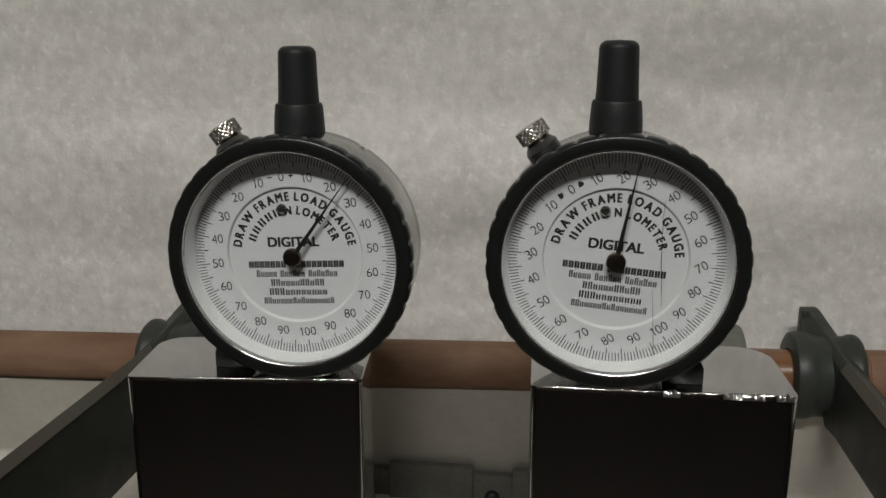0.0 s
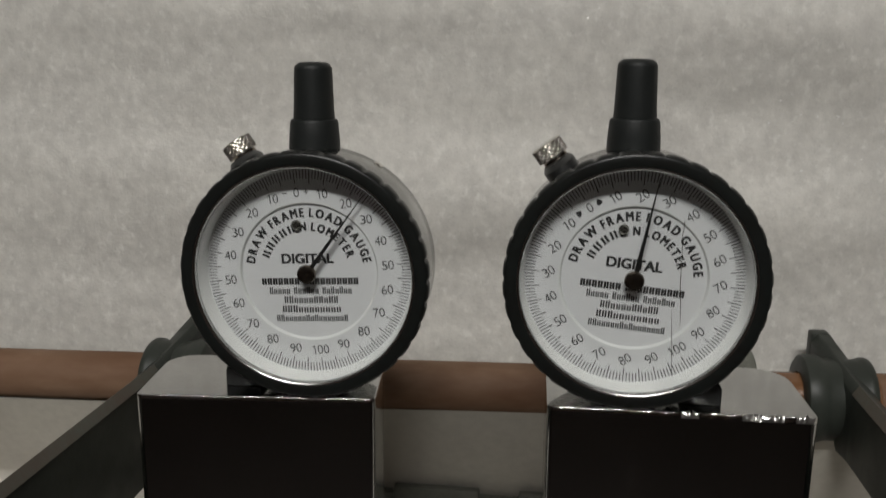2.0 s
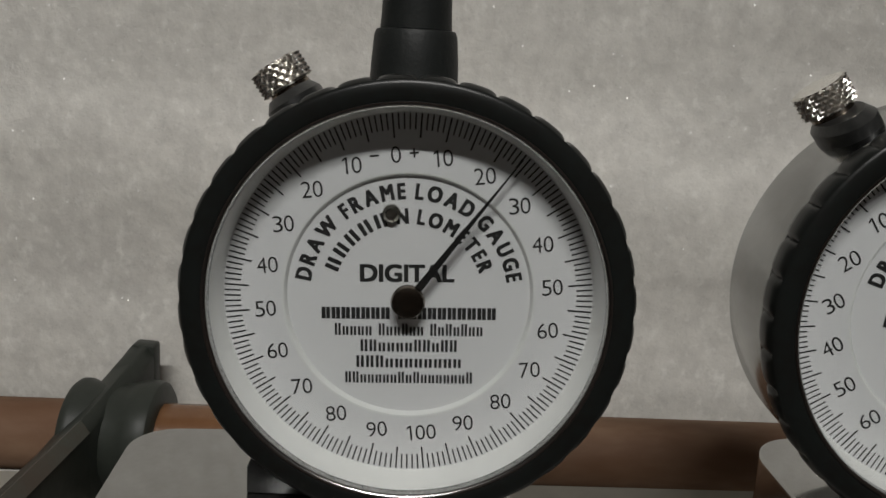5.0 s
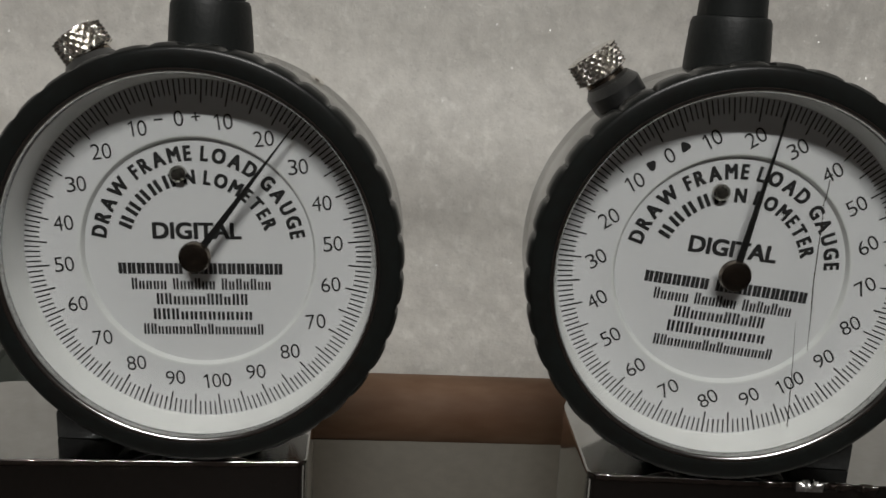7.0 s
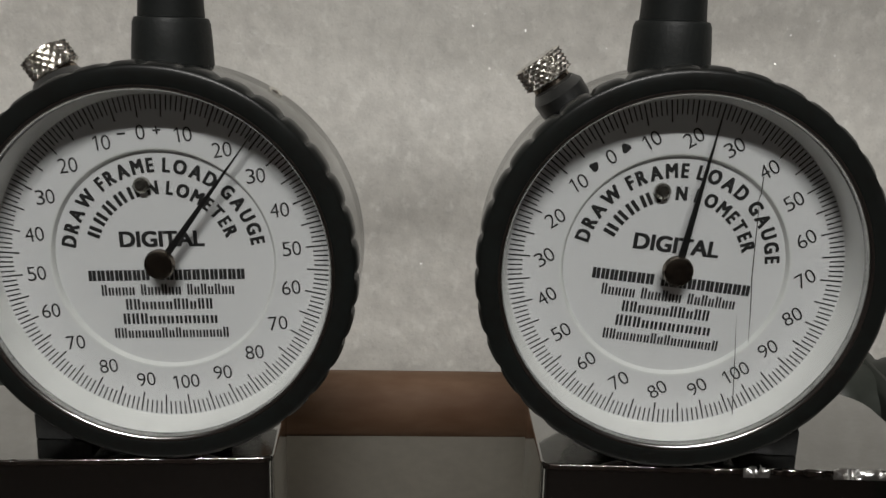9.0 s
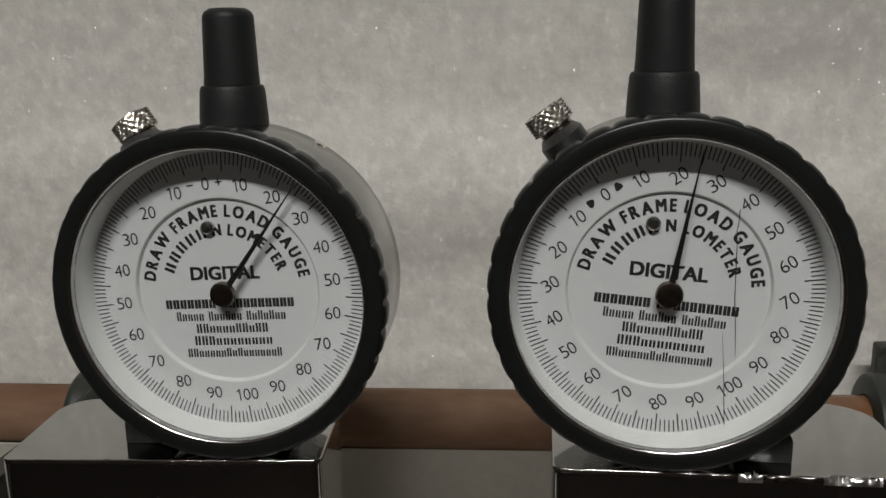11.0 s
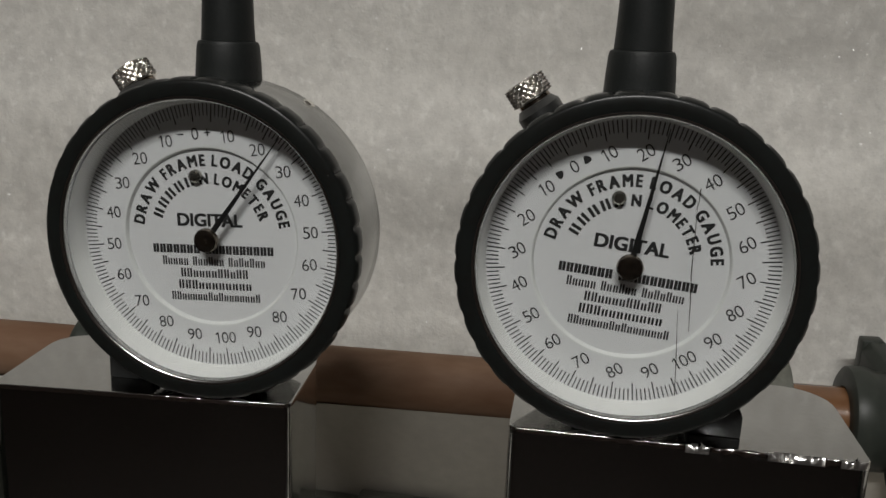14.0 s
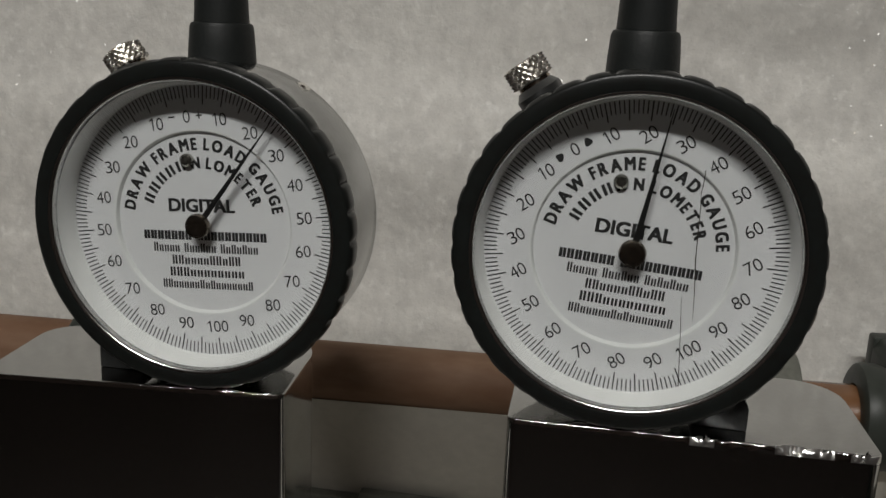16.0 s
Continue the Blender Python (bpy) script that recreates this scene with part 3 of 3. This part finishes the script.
    # foot on the block and a small case screw
    for side in ((-1,) if signs else (1,)):
        curve = [(12.5 + k, -math.sqrt(29.1 ** 2 - (12.5 + k) ** 2)) for k in range(7, -1, -1)]
        foot = outline([(x, z) for x, z in [(12.5, -29.14), (21.2, -29.14), (21.2, -25.0), (20.6, -24.6)] + curve], -13.0, 0.0, 0.3)
        part("foot", turned(foot, pose(0, 0, 0, 0, 0, -90) if side > 0 else Matrix.Diagonal((-1, 1, 1, 1)) @ pose(0, 0, 0, 0, 0, -90)), LUG_BLACK, g, "dark metal mounting foot")
    screw = lathe([(0, 28.3), (0.5, 28.3), (0.9, 28.5), (1.3, 28.2), (1.4, 27.0), (0, 27.0)], 20)
    part("case_screw", turned(screw, pose(0, 0, 0, 0, 31, 0) @ Matrix.Translation((0, 12.6 * MM, 0)) @ up), NICKEL, g, "small bright screw")
    return g


dial_gauge("round dial gauge, black scalloped bezel, white face, needle past twenty", (-0.0400, 0, 0.1220), 0.9, -7.4, -2.5, 35.5, 34.5, -1.0, True, False)
dial_gauge("round dial gauge, turned scale, scratched crystal, two ink dots at zero", (0.03475, 0, 0.1235), -0.3, -33.1, 5.2, 10.6, 36.0, -0.7, False, True)


# ---- roller and its stand ----
def bar_z(x):
    """Height of the roller's axis, which slopes a little, in mm."""
    return 57.3 + 0.0237 * (x + 14)


BAR_Y = 97.0


def roller():
    r = tagged(new("roller"), "long brown roller with glossy orange ends in a green stand", "roller")
    slope = math.degrees(math.atan(0.0237))
    r.matrix_basis = pose(0, BAR_Y * MM, bar_z(0) * MM, 0, -slope, 0)
    lay = pose(0, 0, 0, 0, 0, -90)

    def piece(name, x0, x1, rad, mat, label):
        segs = 14
        prof = [(0, x0), (rad - 0.5, x0), (rad, x0 + 0.5)] + [(rad + 0.05 * noise.noise((x0 + k, 1, 2)), x0 + 0.5 + (x1 - x0 - 1) * k / segs) for k in range(1, segs)] + [(rad, x1 - 0.5), (rad - 0.5, x1), (0, x1)]
        return part(name, turned(lathe(prof, 64), lay), mat, r, label)
    piece("shaft", -290, 290, 8.8, LACQUER, "glossy orange-brown shaft")
    piece("sleeve", -82, 71, 9.1, SLEEVE, "dull brown sleeve")
    piece("sleeve", -288, -126, 9.1, SLEEVE, "dull brown sleeve")
    piece("sleeve", 124, 288, 9.1, SLEEVE, "dull brown sleeve")
    piece("collar", 70, 84.3, 16.6, CAST, "grey collar")
    return r


def arm(stand, side, x_in, x_out, z_lo, z_in, z_out, tip_z):
    """A cast arm running to the front, with an eye round the roller and a pointed fin above it. Inner side at x_in."""
    zb = bar_z(x_in)
    bm = bmesh.new()
    edge = bmesh.new()
    secs, strips = [], []
    for y, k in ((-82, 0), (-40, 0), (20, 0), (62, 0), (80, 0.0), (88, 0.22), (96, 0.48), (104, 0.72), (112.5, 1.0)):
        xi, xo = x_in - side * 4.9 * k, x_out + (x_in + side * 1.2 - x_out) * k
        zi, zo = z_in + (tip_z - z_in) * k, z_out + (tip_z - z_out) * k
        low = z_lo if y < 92 else zb
        secs.append([bm.verts.new((x * MM, y * MM, z * MM)) for x, z in ((xi, low), (xi, zi - 3.0), (xi + side * 2.0, zi), (xo, zo), (xo, low))])
        if y < 85:
            strips.append([edge.verts.new((x * MM, y * MM, z * MM)) for x, z in ((x_in, zi - 3.0), (x_in - side * 0.4, zi - 2.75), (x_in + side * 1.6, zi + 0.3), (x_in + side * 2.2, zi - 0.1))])
    for mesh, rows in ((bm, secs), (edge, strips)):
        n = len(rows[0])
        for a, b in zip(rows, rows[1:]):
            for i in range(n):
                mesh.faces.new((a[i], a[(i + 1) % n], b[(i + 1) % n], b[i]))
        mesh.faces.new(rows[0])
        mesh.faces.new(rows[-1][::-1])
    bmesh.ops.bevel(bm, geom=bm.edges[:], offset=0.6 * MM, segments=2, affect="EDGES", profile=0.5)
    eye = lathe([(8.9, -10), (13.2, -10), (14.3, -9.3), (14.7, -8.0), (14.7, -5.0), (14.2, -3.4), (13.7, -2), (13.7, 8), (14.4, 9.5), (14.4, 11.2), (13.8, 12), (8.9, 12)], 48, close=True)
    turned(eye, Matrix.Translation(((x_in - side * 2.0) * MM, BAR_Y * MM, zb * MM)) @ pose(0, 0, 0, 0, 0, -90 * side))
    fin = bmesh.new()
    shape = ((x_in - side * 4.9, zb + 4), (x_in - side * 4.9, tip_z - 0.4), (x_in - side * 4.4, tip_z), (x_in + side * 0.6, tip_z + 0.2), (x_in + side * 1.4, tip_z - 0.4), (x_in + side * 7.0, tip_z - 8.0), (x_in + side * 8.0, zb + 4))
    faces = [[fin.verts.new((x * MM, y * MM, z * MM)) for x, z in shape] for y in (112.0, 117.0)]
    fin.faces.new(faces[0])
    fin.faces.new(faces[1][::-1])
    for i in range(len(shape)):
        j = (i + 1) % len(shape)
        fin.faces.new((faces[0][i], faces[0][j], faces[1][j], faces[1][i]))
    bmesh.ops.bevel(fin, geom=fin.edges[:], offset=0.5 * MM, segments=2, affect="EDGES", profile=0.5)
    foot = box(min(x_in, x_out), max(x_in, x_out), -82, -66, 0, z_lo + 3, bevel=1.0)
    body = part("arm", merged(bm, eye, fin, foot), GREEN, stand, "green enamelled cast arm with an eye")
    part("worn_edge", edge, WORN, body, "worn dusty grey-brown edge")


def stand():
    s = tagged(new("roller_stand"), "green enamelled cast stand whose two arms carry the roller", "machine stand")
    arm(s, -1, -117.0, -129.5, 28.0, 66.0, 57.0, 74.3)
    arm(s, 1, 111.8, 121.5, 46.0, 71.5, 65.5, 78.4)
    part("base_rail", box(-118, 92, 101.5, 106, 0, 12.5, bevel=0.8), CAST, s, "grey-green base rail")
    for x0, x1 in ((-38.5, -6.7), (7.6, 48)):
        part("pad", box(x0, x1, 99.8, 104, 0, 16.0, bevel=0.9), CAST, s)
    # Added sheet: its tone and backward slope give the dimness below the roller.
    bm = bmesh.new()
    ends = []
    for x in (-290, 290):
        top = 51.55 + 0.033 * (x + 12)
        y, z = 89.6 + 0.43 * (top - 9.7), 9.7
        prof = [(92.5, top - 6), (90.2, top - 0.2), (89.6, top), (y, z)]
        for k in range(12):
            a = radians(23 - 111 * (k + 0.5) / 12)
            step = 5.4 * radians(111) / 12
            y, z = y + step * math.sin(a), z - step * math.cos(a)
            prof.append((y, z))
        prof += [(y - 85, z), (y - 85, 0.1), (y + 22, 0.1)]
        ends.append([bm.verts.new((x * MM, py * MM, pz * MM)) for py, pz in prof])
    for i in range(len(ends[0])):
        j = (i + 1) % len(ends[0])
        bm.faces.new((ends[0][i], ends[0][j], ends[1][j], ends[1][i]))
    bm.faces.new(ends[0])
    bm.faces.new(ends[1][::-1])
    part("added_dim_sheet", bm, DIM_SHEET, s, "dull grey-brown sheet added for the dim area below the roller, curving up behind")
    bolt = lathe([(0, 3.2), (2.2, 3.2), (2.6, 2.8), (2.7, 0), (0, 0)], 24)
    part("bolt", turned(bolt, Matrix.Translation((0.4 * MM, 101.7 * MM, 4.2 * MM)) @ pose(0, 0, 0, 0, 0, 180)), LUG_BLACK, s, "dark round bolt head")
    return s


roller()
stand()
